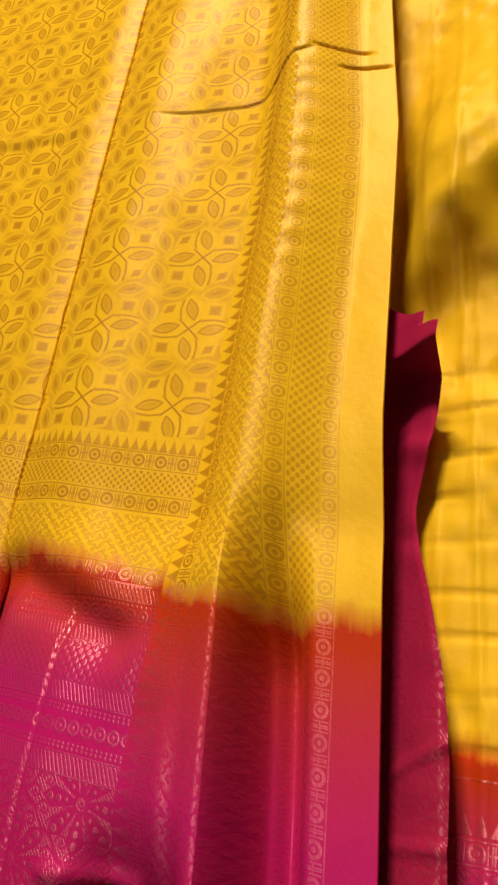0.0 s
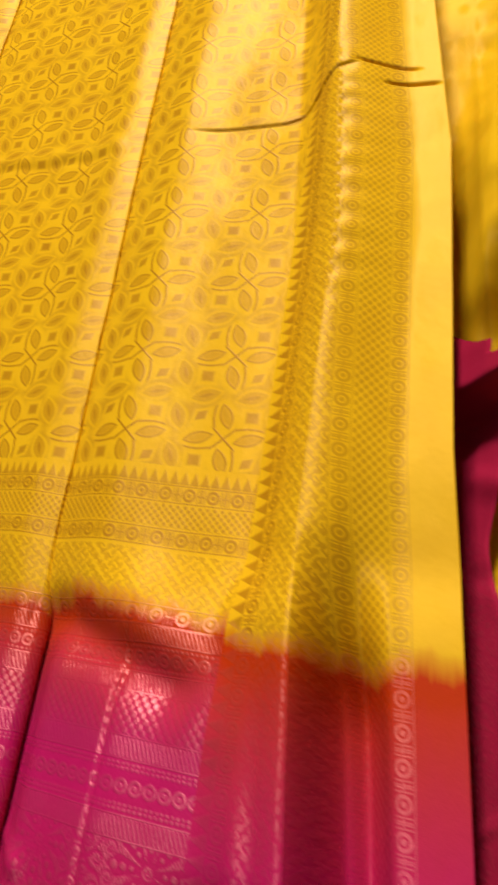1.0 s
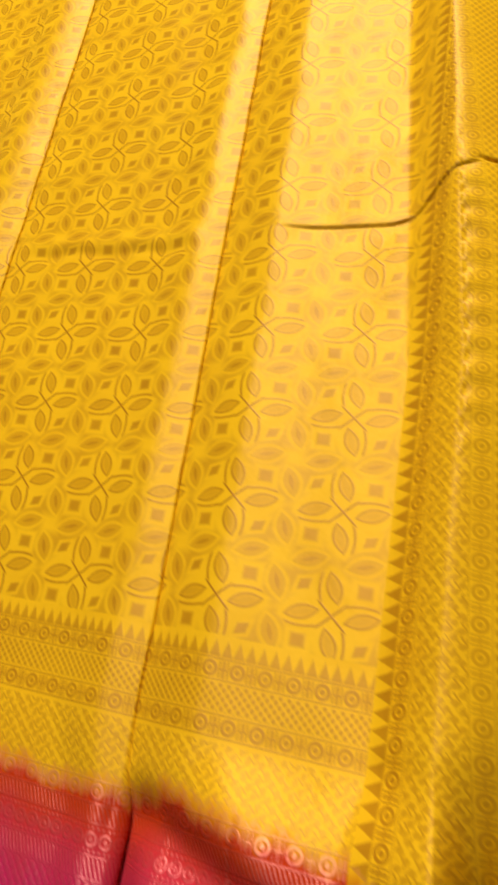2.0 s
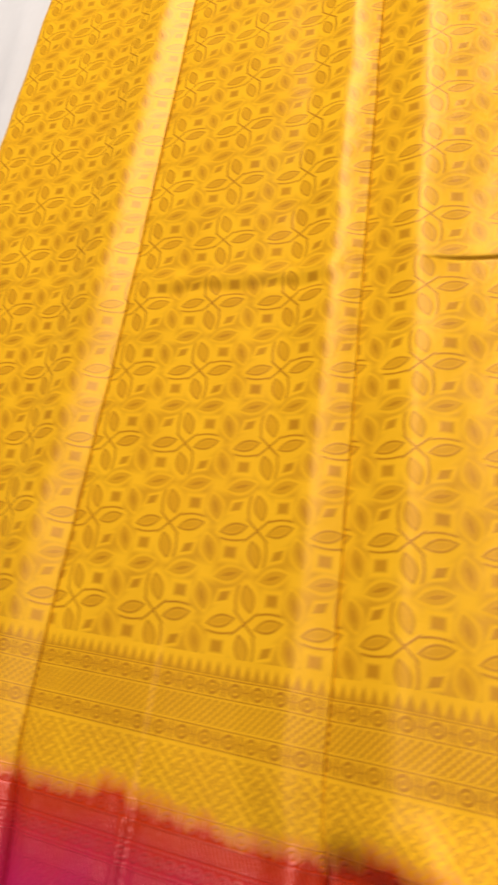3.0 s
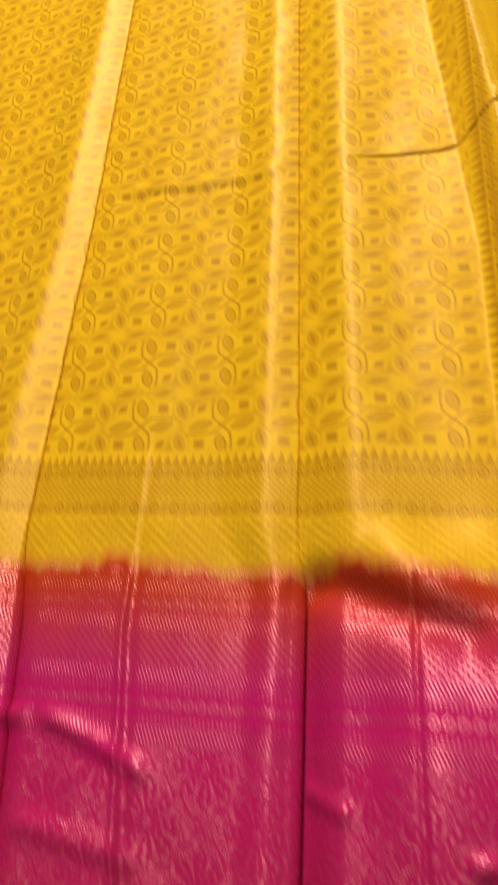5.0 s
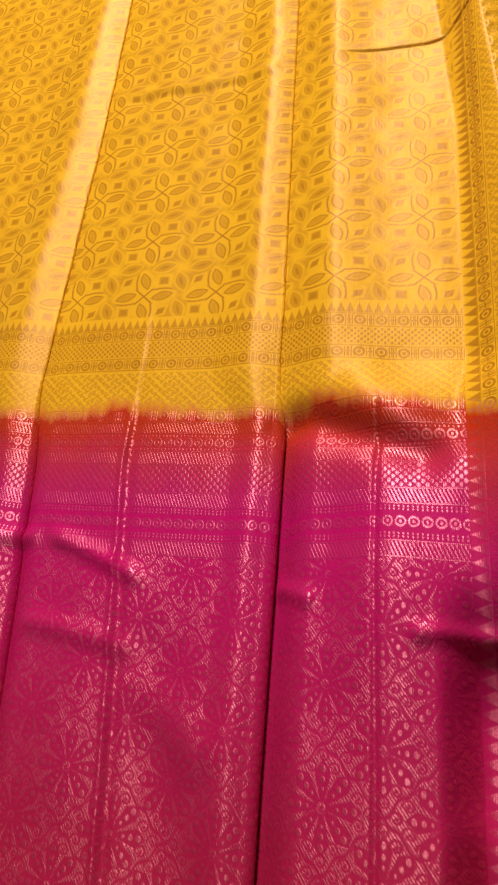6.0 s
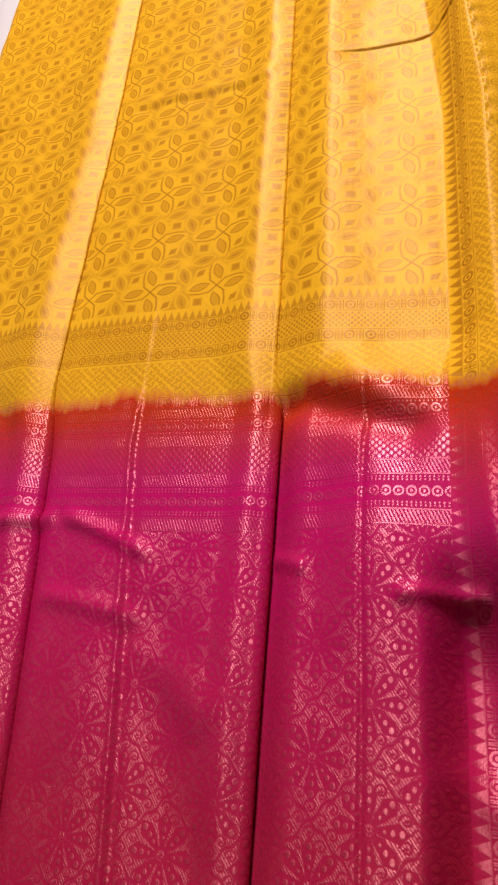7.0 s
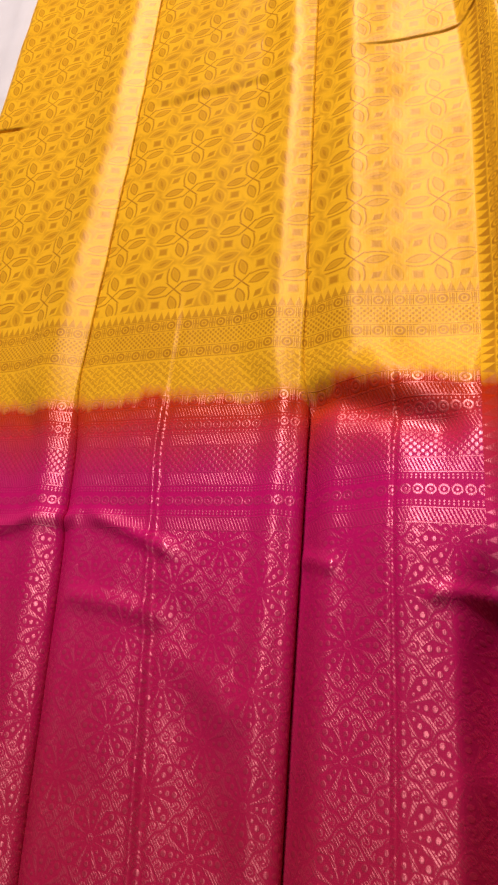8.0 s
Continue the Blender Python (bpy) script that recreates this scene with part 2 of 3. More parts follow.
def simple(name, colour, rough=0.6, vary=0.06, scale=30.0, bump=0.1, metal=0.0):
    m, tree, bsdf = material(name)
    tc = tree.nodes.new("ShaderNodeTexCoord")
    n = tree.nodes.new("ShaderNodeTexNoise")
    n.inputs["Scale"].default_value, n.inputs["Detail"].default_value = scale, 5.0
    tree.links.new(tc.outputs["Object"], n.inputs["Vector"])
    f = Val(tree, n.outputs[0])
    lo = tuple(c * (1 - vary) for c in colour)
    hi = tuple(min(1.0, c * (1 + vary)) for c in colour)
    tree.links.new(mix_colour(tree, f, lo, hi), bsdf.inputs["Base Color"])
    bsdf.inputs["Roughness"].default_value, bsdf.inputs["Metallic"].default_value = rough, metal
    b = tree.nodes.new("ShaderNodeBump")
    b.inputs["Strength"].default_value, b.inputs["Distance"].default_value = bump, 0.002
    tree.links.new(n.outputs[0], b.inputs["Height"])
    tree.links.new(b.outputs[0], bsdf.inputs["Normal"])
    return m


SHEET = simple("white_cotton_sheet", (0.55, 0.535, 0.54), 0.85, 0.03, 60.0, 0.15)
PLASTER = simple("brown_wall_paint", (0.13, 0.11, 0.095), 0.8, 0.05, 6.0, 0.1)
CEILING_PAINT = simple("grey_ceiling_paint", (0.36, 0.34, 0.32), 0.85, 0.03, 6.0, 0.1)
STONE = simple("pale_floor_stone", (0.45, 0.42, 0.38), 0.3, 0.12, 14.0, 0.02)
WHITE_METAL = simple("white_enamel", (0.8, 0.8, 0.78), 0.35, 0.02, 20.0, 0.02)


# ---- mesh helpers ----
def part(name, bm, mat, parent=None, label=""):
    me = bpy.data.meshes.new(name)
    bm.to_mesh(me)
    bm.free()
    me.materials.append(mat)
    ob = new(name, me)
    if parent:
        ob.parent = parent
    if label:
        ob["label"] = label
    return ob


def box_bm(x0, x1, y0, y1, z0, z1, bevel=0.0):
    bm = bmesh.new()
    bmesh.ops.create_cube(bm, size=1.0)
    for v in bm.verts:
        v.co = Vector(((x0 + x1) / 2 + v.co.x * (x1 - x0), (y0 + y1) / 2 + v.co.y * (y1 - y0), (z0 + z1) / 2 + v.co.z * (z1 - z0)))
    if bevel:
        bmesh.ops.bevel(bm, geom=bm.edges[:], offset=bevel, segments=3, affect="EDGES", profile=0.5)
    return bm


def smooth01(a, b, x):
    t = np.clip((x - a) / (b - a), 0, 1)
    return t * t * (3 - 2 * t)


class Cockle:
    """Smooth random heights on a lattice."""
    def __init__(self, seed, size):
        self.grid, self.size = np.random.RandomState(seed).uniform(-1, 1, (64, 64)), size

    def __call__(self, x, y):
        gx, gy = x / self.size[0] + 500.3, y / self.size[1] + 500.7
        ix, iy = np.floor(gx).astype(int), np.floor(gy).astype(int)
        fx, fy = gx - ix, gy - iy
        fx, fy = fx * fx * (3 - 2 * fx), fy * fy * (3 - 2 * fy)
        g = lambda a, b: self.grid[a % 64, b % 64]
        return (g(ix, iy) * (1 - fx) + g(ix + 1, iy) * fx) * (1 - fy) + (g(ix, iy + 1) * (1 - fx) + g(ix + 1, iy + 1) * fx) * fy


wave_long, wave_mid, wave_small = Cockle(3, (0.035, 0.16)), Cockle(5, (0.028, 0.030)), Cockle(9, (0.009, 0.010))


# ---- the lie of the cloth ----
def row_y(x):
    return -0.0065 - 0.07 * x                     # where the woven rows cross the cloth

def fold_0(y): return -0.317 - 0.020 * np.maximum(y - 0.30, 0)
def fold_1(y): return -0.1535 - 0.030 * np.maximum(y - 0.20, 0) + 0.090 * np.maximum(-0.06 - y, 0)
def fold_2(y): return 0.0040 - 0.035 * np.maximum(y, 0) - 0.012 * np.minimum(y, 0)
def fold_3(y): return 0.1345 - 0.085 * np.maximum(y - 0.12, 0) - 0.10 * np.minimum(y + 0.04, 0)
def fold_4(y): return 0.1930 - 0.080 * np.minimum(y, 0) - 0.045 * np.maximum(y, 0) - 0.08 * np.maximum(y - 0.17, 0)
def teeth_x(y): return 0.1145 - 0.004 * y


def bump_line(x, y, x0, y0, x1, y1, width, sag=0.0):
    """A rounded wrinkle along a line, fading at both ends."""
    dx, dy = x1 - x0, y1 - y0
    l2 = dx * dx + dy * dy
    t = ((x - x0) * dx + (y - y0) * dy) / l2
    d = ((x - x0) * dy - (y - y0) * dx) / math.sqrt(l2) + sag * 4 * np.clip(t, 0, 1) * (1 - np.clip(t, 0, 1))
    return np.exp(-(d / width) ** 2) * smooth01(-0.12, 0.12, t) * smooth01(1.12, 0.88, t)


def wrinkles(x, y):
    z = 0.0011 * wave_long(x, y) + 0.0006 * wave_mid(x, y) + 0.00010 * wave_small(x, y)
    # pressed cross fold
    bow = 0.208 + 0.020 * smooth01(0.088, 0.138, x) - 0.07 * np.minimum(x - 0.05, 0)
    inside = np.exp(-((y - bow) / 0.0012) ** 2)
    soft = np.exp(-((y - bow) / 0.006) ** 2)
    three = smooth01(0.026, 0.05, x) * (1 - smooth01(0.130, 0.138, x))
    lap = smooth01(-0.0009, 0.0009, y - bow)
    z = z + three * (0.0014 * (lap - 0.5) * np.exp(-((y - bow) / 0.010) ** 2) - 0.0003 * inside)
    two = smooth01(-0.15, -0.12, x) * (1 - smooth01(-0.03, -0.01, x))
    z = z + two * (0.0011 * soft - 0.0007 * np.exp(-((y - bow + 0.008 + 0.0015 * np.sin(x * 140)) / 0.004) ** 2))
    z = z - 0.0028 * np.exp(-((y - 0.2385 - 0.20 * (-0.29 - x)) / 0.0016) ** 2) * smooth01(-0.262, -0.285, x)
    for a in ((0.135, 0.2300, 0.166, 0.2240), (0.150, 0.2140, 0.178, 0.2110)):
        z = z - 0.0020 * bump_line(x, y, *a, 0.0011)
    # slack folds in the dyed end
    for a in ((-0.20, -0.149, -0.130, -0.142, 0.005, 0.002, 0.0032), (-0.118, -0.142, -0.060, -0.168, 0.005, 0.001, 0.0032),
              (-0.125, -0.190, -0.060, -0.204, 0.006, 0.001, 0.0022), (-0.06, -0.215, -0.01, -0.255, 0.012, 0.0, 0.0020),
              (0.082, -0.198, 0.122, -0.198, 0.004, 0.001, 0.0030), (0.10, -0.27, 0.15, -0.30, 0.010, 0.0, 0.003),
              (0.012, -0.170, 0.035, -0.182, 0.004, 0.0, 0.0022), (0.045, -0.066, 0.115, -0.130, 0.016, 0.0, 0.0026)):
        z = z + a[6] * bump_line(x, y, *a[:4], a[4], a[5])
    z = z - 0.0085 * bump_line(x, y, 0.012, -0.076, 0.096, -0.112, 0.011)
    z = z - 0.0030 * bump_line(x, y, -0.06, -0.20, 0.0, -0.36, 0.02)
    # narrow pressed pleats that run into the dyed end
    line2 = -0.083 + 0.11 * np.maximum(-0.10 - y, 0)
    z = z + (0.0016 * np.exp(-((x - line2) / 0.0016) ** 2) - 0.0012 * np.exp(-((x - line2 - 0.004) / 0.003) ** 2)) * (0.25 * smooth01(0.040, -0.02, y) + 0.75 * smooth01(-0.045, -0.09, y))
    line3 = 0.0640 + 0.015 * np.maximum(-0.09 - y, 0)
    z = z - 0.0014 * np.exp(-((x - line3) / 0.0012) ** 2) * smooth01(-0.065, -0.10, y)
    return z


def roll_off(brow, dr):
    """0 at the brow of a fold, easing into an even fall that reaches 1 at its edge."""
    t = np.clip((brow - dr) / brow, 0, 1.2)
    return 1.45 * t * t / (t + 0.45)


def height(k, x, y):
    left = (fold_0, fold_1, fold_2)[k](y)
    dl = x - left
    z = wrinkles(x, y)
    if k == 0:
        dr = fold_1(y) - x
        z = z - 0.006 * smooth01(0.010, 0.0, dl)
        low = smooth01(-0.035, -0.085, y)
        brow = 0.023 - 0.011 * low
        z = z + (0.0068 - 0.0030 * low) * (smooth01(2.4 * brow, brow, dr) - roll_off(brow, dr))
    elif k == 1:
        dr = fold_2(y) - x
        deep = 0.0022 + 0.0085 * smooth01(-0.03, -0.10, y)
        z = z - deep * smooth01(0.018, -0.004, dl)
        low = smooth01(-0.035, -0.085, y)
        brow = 0.017 - 0.008 * low
        z = z + (0.0039 - 0.0015 * low) * (smooth01(2.6 * brow, brow, dr) - roll_off(brow, dr))
    else:
        # rises out of the groove to a crest, falls to the border, rises to a last soft ridge
        d3 = x - fold_3(y)
        low = smooth01(-0.045, -0.085, y)
        crest = 0.0085 - 0.0012 * low
        groove = 0.0028 + 0.0085 * smooth01(-0.062, -0.100, y)
        z = z - groove + (groove + crest) * smooth01(-0.006 + 0.007 * low, 0.036 - 0.009 * low, dl)
        z = z + 0.0040 * smooth01(0.018, 0.062, dl) * low
        z = z - (crest + 0.0015 - 0.0055 * low) * smooth01(0.012 + 0.046 * low, 0.108, dl)
        z = z + (0.0190 - 0.0040 * low) * smooth01(-0.028 - 0.010 * low, 0.0, d3)
        right_soft = -0.0135 * smooth01(-0.001, 0.040, d3)
        deeper = 0.006 * smooth01(-0.06, -0.20, y)
        right_low = -(0.0420 + deeper) * smooth01(-0.001, 0.011, d3) + (0.0310 + deeper) * smooth01(0.015, 0.034, d3)
        # the pallu swells again beyond the slack fold
        z = z + low * smooth01(-0.010, -0.022, d3) * 0.006 * np.exp(-((y + 0.168) / 0.050) ** 2) * smooth01(0.040, 0.075, x)
        sink = smooth01(-0.035, -0.118, y)
        z = z + right_soft * (1 - sink) + right_low * sink
        z = z - 0.027 * smooth01(-0.165, -0.235, y) * smooth01(0.092, 0.110, x) * smooth01(0.0, -0.014, d3)
        z = z + 0.013 * (smooth01(-0.11, 0.0, y) - 1) * smooth01(0.010, 0.022, d3)
        z = z + 0.0010 * np.sin(y * 2 * np.pi / 0.0155 + 2 * wave_mid(x, y)) * np.exp(-np.maximum(d3, 0) / 0.010) * smooth01(0.0, 0.002, d3) * smooth01(0.06, 0.10, y) * smooth01(0.26, 0.20, y)
    return z


Y_TOP, Y_END = 0.74, -0.43
V_FIELD, V_BAND, V_PALLU = 0.0035, -0.0634, -0.1520


def grid_object(name, x, y, z, u, v, mat, parent, label="", flip=False):
    """A sheet from arrays of rows and columns, with its woven coordinates."""
    ny, nx = x.shape
    co = np.stack((x, y, z), -1)
    du, dv = np.gradient(co, axis=1), np.gradient(co, axis=0)
    nor = np.cross(du, dv)
    nor /= np.maximum(np.linalg.norm(nor, axis=-1, keepdims=True), 1e-12)
    idx = np.arange(nx * ny).reshape(ny, nx)
    quads = np.stack((idx[:-1, :-1], idx[:-1, 1:], idx[1:, 1:], idx[1:, :-1]), -1).reshape(-1, 4)
    me = bpy.data.meshes.new(name)
    me.from_pydata(co.reshape(-1, 3).tolist(), [], quads.tolist())
    me.polygons.foreach_set("use_smooth", np.ones(len(quads), bool))
    lay = me.uv_layers.new(name="weave")
    uv = np.stack((u, v), -1).reshape(-1, 2)[quads.reshape(-1)]
    lay.data.foreach_set("uv", uv.astype(np.float32).reshape(-1))
    me.materials.append(mat)
    me.update()
    me.normals_split_custom_set_from_vertices(nor.reshape(-1, 3).tolist())
    ob = new(name, me)
    ob.parent = parent
    if label:
        ob["label"] = label
    return ob


def spaced(a, b, step):
    return np.linspace(a, b, max(2, int(abs(b - a) / step) + 1))


def strip(k, columns_x, edge_of, u_of, mats, parent, names, curl=False, tuck=False, drop=0.0, labels=("", "", "", "")):
    """One lengthwise strip of panel k, cut across where the weave changes."""
    lo, hi = edge_of
    cuts = ((Y_TOP + 0.02, V_FIELD), (V_FIELD, V_BAND), (V_BAND, V_PALLU), (V_PALLU, Y_END))
    for (v0, v1), mat, name, label in zip(cuts, mats, names, labels):
        vs = spaced(v0, v1, 0.0022)[::-1]
        if v0 > 0.5:
            vs = np.concatenate((spaced(v0, 0.272, 0.003), spaced(0.272, 0.195, 0.0007)[1:], spaced(0.195, v1, 0.0022)[1:]))[::-1]
        s = columns_x
        v2 = np.repeat(vs[:, None], len(s), 1)
        # rows are level with the woven rows; two passes settle x and y together
        y = v2 - 0.008
        for _ in range(3):
            a, b = lo(y), hi(y)
            x = a + (b - a) * s[None, :]
            y = v2 + row_y(x)
        a, b = lo(y), hi(y)
        x = a + (b - a) * s[None, :]
        z = height(k, x, y)
        u = u_of(x, y)
        if tuck:
            n = 6
            back = np.linspace(-0.014, -0.002, n)[None, :]
            x = np.concatenate((x[:, :1] + back, x), 1)
            z = np.concatenate((np.repeat(z[:, :1], n, 1) - 0.0015 * np.linspace(1, 0, n)[None, :], z), 1)
            y = np.concatenate((np.repeat(y[:, :1], n, 1), y), 1)
            v2 = np.concatenate((np.repeat(v2[:, :1], n, 1), v2), 1)
            u = np.concatenate((u[:, :1] + back, u), 1)
        if curl:
            r = 0.0014 + 0.0042 * smooth01(-0.03, -0.09, y[:, -1:])
            ang = np.linspace(0, np.pi, 9)[None, 1:]
            one = np.ones_like(r)
            cx = np.concatenate((r * np.sin(ang), -0.006 * one, -0.014 * one), 1)
            cz = np.concatenate((-r + r * np.cos(ang), -2 * r - 0.0003, -2 * r - 0.0006), 1)
            cu = np.concatenate((r * ang, r * np.pi + 0.006, r * np.pi + 0.014), 1)
            n = cx.shape[1]
            x = np.concatenate((x, x[:, -1:] + cx), 1)
            z = np.concatenate((z, z[:, -1:] + cz), 1)
            u = np.concatenate((u, u[:, -1:] + cu), 1)
            y = np.concatenate((y, np.repeat(y[:, -1:], n, 1)), 1)
            v2 = np.concatenate((v2, np.repeat(v2[:, -1:], n, 1)), 1)
        if drop:
            side = 1 if drop > 0 else -1
            cx = side * np.array([0.0002, 0.0003, 0.0002])
            cz = -np.array([0.0001, 0.0006, abs(drop)])
            cu = side * np.array([0.0007, 0.0015, 0.003])
            if side > 0:
                j = slice(-1, None)
                cat = lambda m, e: np.concatenate((m, e), 1)
            else:
                j = slice(0, 1)
                cx, cz, cu = cx[::-1], cz[::-1], cu[::-1]
                cat = lambda m, e: np.concatenate((e, m), 1)
            y, v2 = cat(y, np.repeat(y[:, j], 3, 1)), cat(v2, np.repeat(v2[:, j], 3, 1))
            x, z, u = cat(x, x[:, j] + cx[None, :]), cat(z, z[:, j] + cz[None, :]), cat(u, u[:, j] + cu[None, :])
        grid_object(name, x, y, z, u, v2 - (0.0198 if mat is FIELD else 0.0), mat, parent, label)


# ---- the room ----
def shell():
    tagged(part("floor", box_bm(-2.4, 2.6, -2.4, 2.4, -0.20, -0.058), STONE), "pale polished stone floor of a room", "floor", kind="structure")
    for n, b in (("wall_north", (-2.4, 2.6, 2.4, 2.55)), ("wall_south", (-2.4, 2.6, -2.55, -2.4)), ("wall_west", (-2.55, -2.4, -2.4, 2.4)), ("wall_east", (2.6, 2.75, -2.4, 2.4))):
        tagged(part(n, box_bm(*b, -0.20, 2.75), PLASTER), "plain brown painted plaster wall", "wall", kind="structure")
    tagged(part("ceiling", box_bm(-2.4, 2.6, -2.4, 2.4, 2.6, 2.75), CEILING_PAINT), "plain pale grey painted ceiling", "ceiling", kind="structure")


def tube_light():
    x, y, z = TUBE
    base = tagged(new("tube_light"), "white wall-mounted tube light in an enamel batten", "lamp")
    base.location = (x, 2.4, z)
    batten = part("batten", box_bm(-0.32, 0.32, -0.045, 0.0, -0.03, 0.03, 0.006), WHITE_METAL, base)
    for side in (-1, 1):
        part("end_holder", box_bm(side * 0.305 - 0.012, side * 0.305 + 0.012, -0.075, -0.045, -0.02, 0.02, 0.004), WHITE_METAL, base)


def bed_sheet():
    """White cotton sheet spread flat, with soft creases."""
    xs, ys = spaced(-1.1, 0.9, 0.008), spaced(-0.9, 1.2, 0.008)
    x, y = np.meshgrid(xs, ys)
    far = Cockle(21, (0.05, 0.22))
    near = Cockle(22, (0.03, 0.04))
    z = -0.0480 + 0.0022 * far(x, y) + 0.0009 * near(x, y)
    z = z + 0.0030 * bump_line(x, y, -0.405, 0.62, -0.375, 0.33, 0.010, 0.006)
    z = z + 0.0020 * bump_line(x, y, -0.44, 0.40, -0.36, 0.36, 0.012)
    sheet = tagged(new("bed_sheet"), "creased white cotton sheet spread flat under the sari", "bed sheet")
    grid_object("cloth", x, y, z, x, y, SHEET, sheet)


shell()
tube_light()
bed_sheet()


# ---- the sari ----
sari = tagged(new("sari"), "pleated yellow brocade silk sari with a magenta gold-figured end", "sari")

NAMES = ("body_panel", "end_band", "dyed_band", "pallu_panel")
LABELS = ("yellow satin with a lattice of leaves and lozenges", "yellow band of woven rings, dots and teeth",
          "red bleeding into magenta, with gold rows", "magenta brocade of gold scrolls and flowers")
MATS = (FIELD, END_BAND, PALLU_BAND, PALLU)
PALLU_U = 0.095


def across(phase):
    return lambda x, y: x + 0.016 * y - phase


def thirds(n):
    return np.linspace(0, 1, n)


strip(0, thirds(110), (fold_0, fold_1), across(-0.195), MATS, sari, NAMES, curl=True, drop=-0.040, labels=LABELS)
strip(1, thirds(120), (fold_1, fold_2), across(-0.0395), MATS, sari, NAMES, curl=True, tuck=True, labels=LABELS)
strip(2, thirds(90), (fold_2, lambda y: teeth_x(y) - 0.0072), across(0.0870), MATS, sari, NAMES, tuck=True, labels=LABELS)

BNAMES = ("border_strip",) * 4
BLAB = ("yellow long border with woven teeth and ringed dots",) * 2 + ("magenta long border with gold teeth and ringed dots",) * 2
strip(2, thirds(24), (lambda y: teeth_x(y) - 0.0072, fold_3), lambda x, y: x - teeth_x(y), (BORDER,) * 4, sari, BNAMES, labels=BLAB)
strip(2, thirds(64), (fold_3, fold_4), lambda x, y: 0.088 - (fold_4(y) - x), (BORDER,) * 4, sari, BNAMES, drop=0.002, labels=BLAB)


def under_edge(y):
    """The wavy free edge of the magenta layer beneath."""
    return 0.2160 + 0.10 * np.maximum(-0.03 - y, 0) - 0.012 * np.exp(-((y + 0.035) / 0.035) ** 2) - 0.010 * smooth01(0.045, 0.066, y) - 0.0013 * np.sin(y * 60)


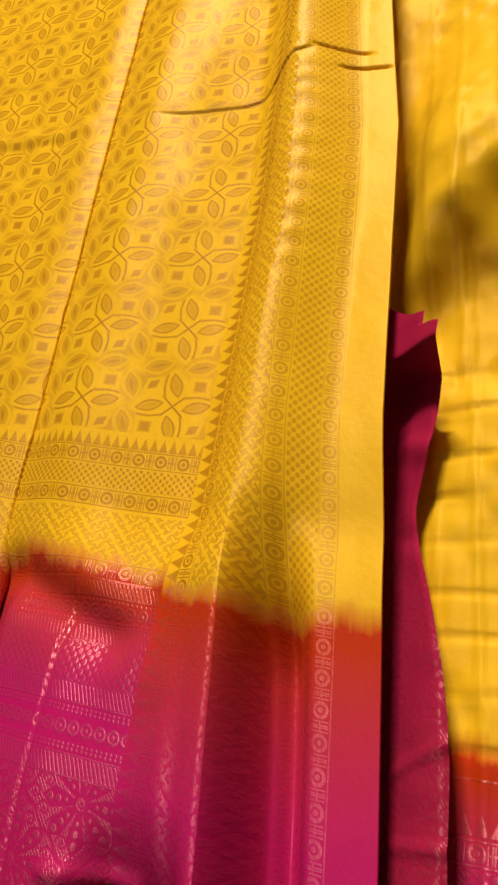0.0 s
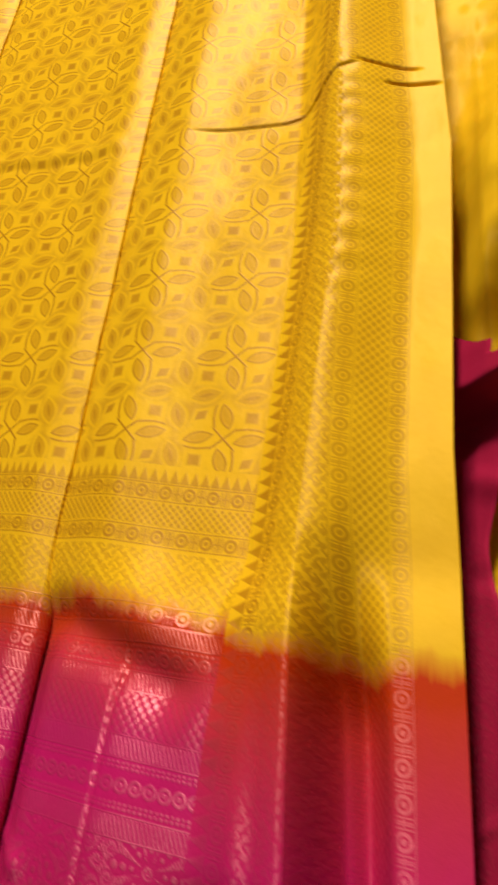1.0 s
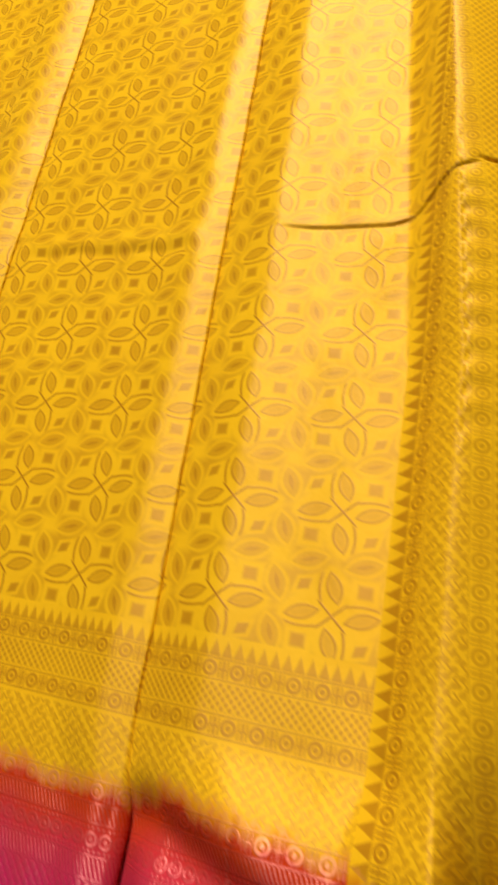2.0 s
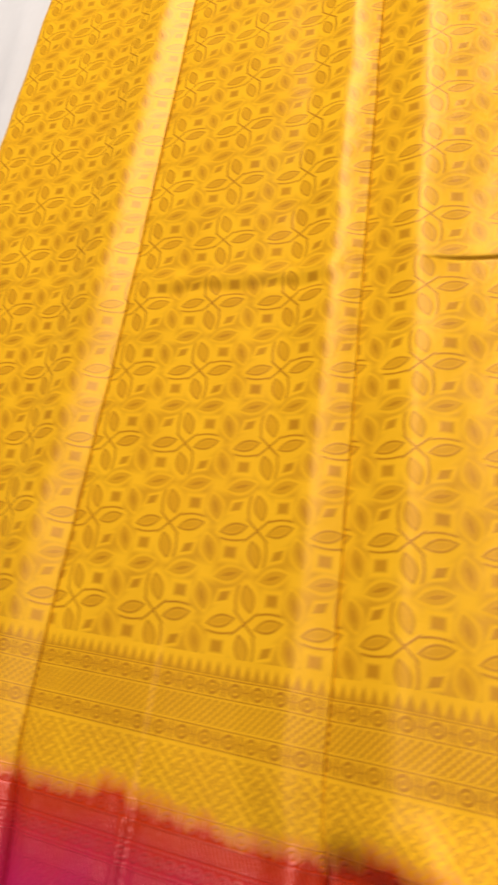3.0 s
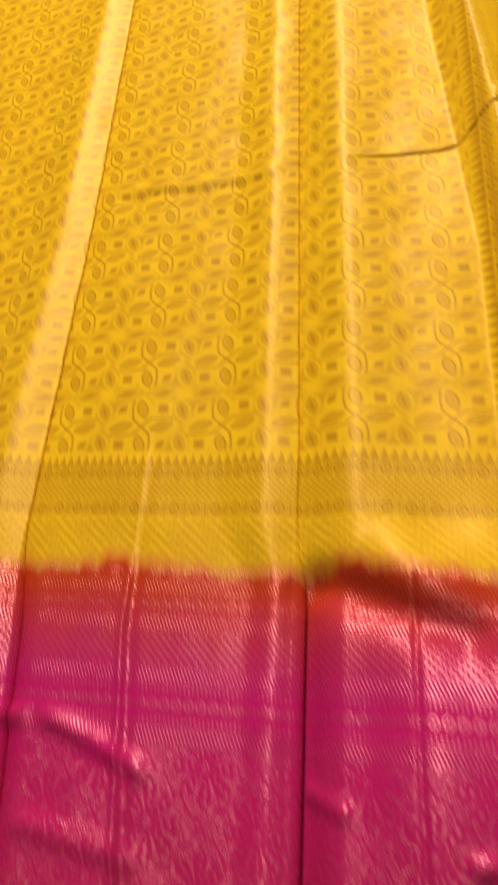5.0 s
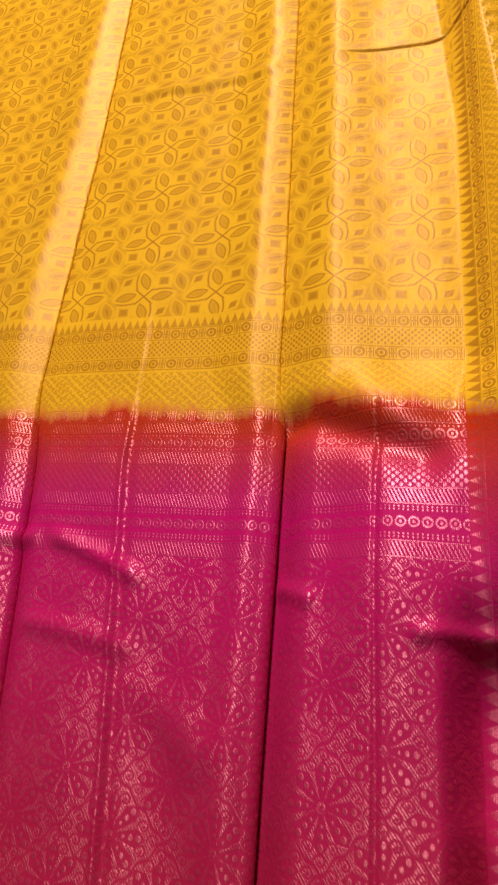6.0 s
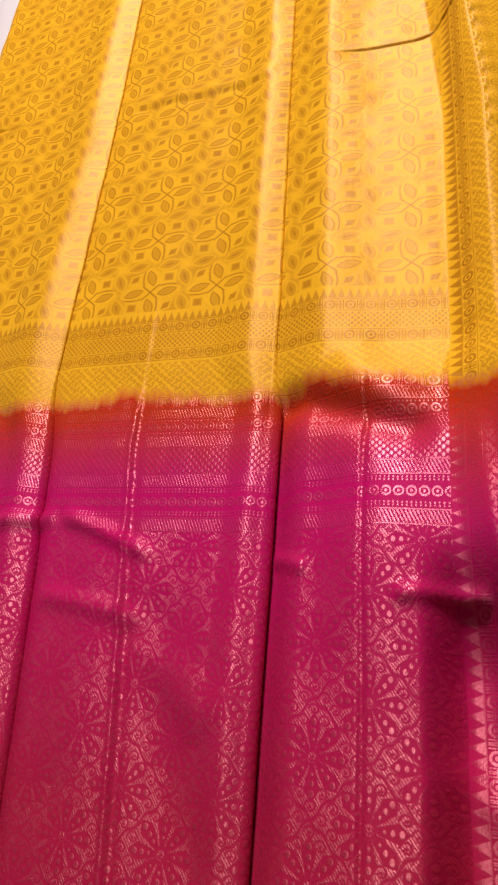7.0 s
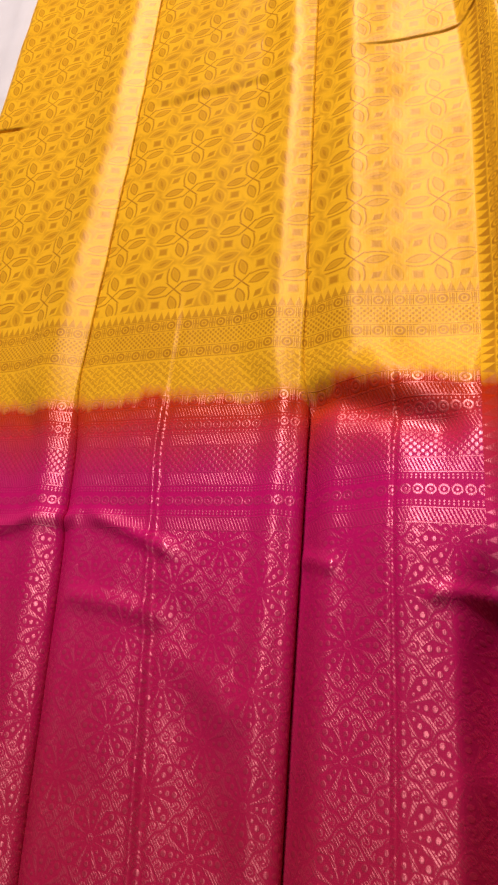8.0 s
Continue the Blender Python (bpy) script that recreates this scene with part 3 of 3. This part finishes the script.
def under_layers():
    # magenta layer folded back beneath the selvedge
    ys = spaced(-0.43, 0.076, 0.002)
    s = np.linspace(0, 1, 46)
    y = np.repeat(ys[:, None], 46, 1)
    right = under_edge(y)
    x = 0.165 + (right - 0.165) * s[None, :]
    y = y - 0.024 * smooth01(0.035, 0.076, y) * smooth01(0.15, 1.0, s)[None, :]
    z = -0.0385 + 0.0295 * smooth01(0.182, 0.226, x) + 0.0012 * wave_mid(x, y) + 0.0007 * wave_small(x, y)
    z = z + 0.024 * smooth01(0.026, 0.035, y) - 0.003 * smooth01(0.058, 0.076, y)
    for a in ((0.200, -0.145, 0.250, -0.118, 0.0022, 0.0020), (0.205, -0.168, 0.232, -0.165, 0.0018, 0.0018), (0.195, 0.0, 0.22, -0.012, 0.006, 0.003), (0.195, -0.045, 0.225, -0.052, 0.005, -0.002)):
        z = z + a[5] * bump_line(x, y, *a[:4], a[4])
    z = z - 0.0012 * smooth01(0.95, 1.0, s)[None, :]
    grid_object("pallu_underlayer", x, y, z, x, y - 0.60, UNDER_PINK, sari, "crumpled dark magenta layer folded beneath the selvedge")
    # yellow reverse of the lower layer
    ys, xs = spaced(-0.43, 0.74, 0.002), spaced(0.14, 0.46, 0.002)
    x, y = np.meshgrid(xs, ys)
    z = -0.0330 + 0.0022 * wave_mid(x, y) + 0.0010 * wave_small(x, y) + 0.0016 * wave_long(y, x)
    z = z - 0.0065 * smooth01(0.222, 0.190, x)
    for line, wid, amp in ((0.2095, 0.0014, 0.0014), (0.2275, 0.0014, 0.0014), (0.250, 0.0014, 0.0012)):
        z = z + amp * np.exp(-((x - line + 0.07 * y) / wid) ** 2) * smooth01(0.36, 0.2, y)
    for i in range(9):
        yy = 0.040 - 0.0212 * i + 0.0015 * math.sin(i * 2.3)
        z = z - 0.0026 * np.exp(-((y - yy - 0.05 * (x - 0.24)) / 0.0012) ** 2) * smooth01(0.060, 0.02, y) * (0.6 + 0.6 * wave_mid(x * 1.3, y))
    # a heaped fold whose near face turns from the light
    far = 0.82 * (y - 0.128) - 0.57 * (x - 0.215) + 0.005 * wave_mid(x, y)
    z = z + 0.036 * smooth01(-0.050, 0.004, far) * smooth01(0.14, 0.02, far) * smooth01(0.178, 0.205, x)
    z = z - 0.004 * bump_line(x, y, 0.215, 0.035, 0.26, 0.045, 0.010)
    z = z + 0.0020 * np.exp(-((x - 0.2145 + 0.06 * (y - 0.14)) / 0.0015) ** 2) * smooth01(0.02, 0.05, y) * smooth01(0.16, 0.13, y)
    grid_object("body_underlayer", x, y, z, x, y + 0.0637, UNDER_YELLOW, sari, "plain yellow silk reverse with pressed crease lines")


def under_pink_figure(u, v):
    w = v + 0.60
    return scrollwork(u, w) * (-0.045 - w).step(0.04) * 0.55


def under_yellow_figure(u, v):
    out = ring_bar(u * 0.9, v + 0.1015) * v.inside(-0.1062, -0.0968, 0.0004)
    out = out.max(teeth(u, v + 0.0955, 0.0066, 0.0070) * v.inside(-0.0958, -0.088, 0.0004))
    out = out.max(fret(u, v) * v.inside(-0.40, -0.107, 0.0005))
    return out.max((0.0004 - (v + 0.0765).abs()).step(0.0004))


UNDER_PINK = silk("magenta_silk_reverse", under_pink_figure, 0.5, 0.5, 0.3)
UNDER_YELLOW = silk("yellow_silk_reverse", under_yellow_figure, 0.3, 0.55, 0.3)
under_layers()


# ---- small things ----
def glass_dish():
    m, tree, bsdf = material("clear_glass")
    bsdf.inputs["Base Color"].default_value = (0.95, 0.97, 0.97, 1)
    bsdf.inputs["Transmission Weight"].default_value = 1.0
    bsdf.inputs["Roughness"].default_value = 0.04
    bsdf.inputs["IOR"].default_value = 1.47
    dish = tagged(new("glass_dish"), "small square clear glass dish on the white sheet", "dish")
    dish.location = (-0.478, 0.668, -0.0465)
    bm = bmesh.new()
    # a shallow square dish with rounded corners and a thick wall
    rings_of = []
    for half, z in ((0.030, 0.0), (0.036, 0.003), (0.040, 0.012), (0.041, 0.030), (0.039, 0.032), (0.037, 0.030), (0.035, 0.013), (0.028, 0.008)):
        ring = []
        for i in range(40):
            a = 2 * math.pi * i / 40
            c, sn = math.cos(a), math.sin(a)
            k = half / (abs(c) ** 5 + abs(sn) ** 5) ** 0.2
            ring.append(bm.verts.new((k * c - 0.041, k * sn + 0.041, z)))
        rings_of.append(ring)
    for a, b in zip(rings_of, rings_of[1:]):
        for i in range(40):
            bm.faces.new((a[i], a[(i + 1) % 40], b[(i + 1) % 40], b[i]))
    bm.faces.new(rings_of[0][::-1])
    bm.faces.new(rings_of[-1])
    for f in bm.faces:
        f.smooth = True
    part("bowl", bm, m, dish)


glass_dish()
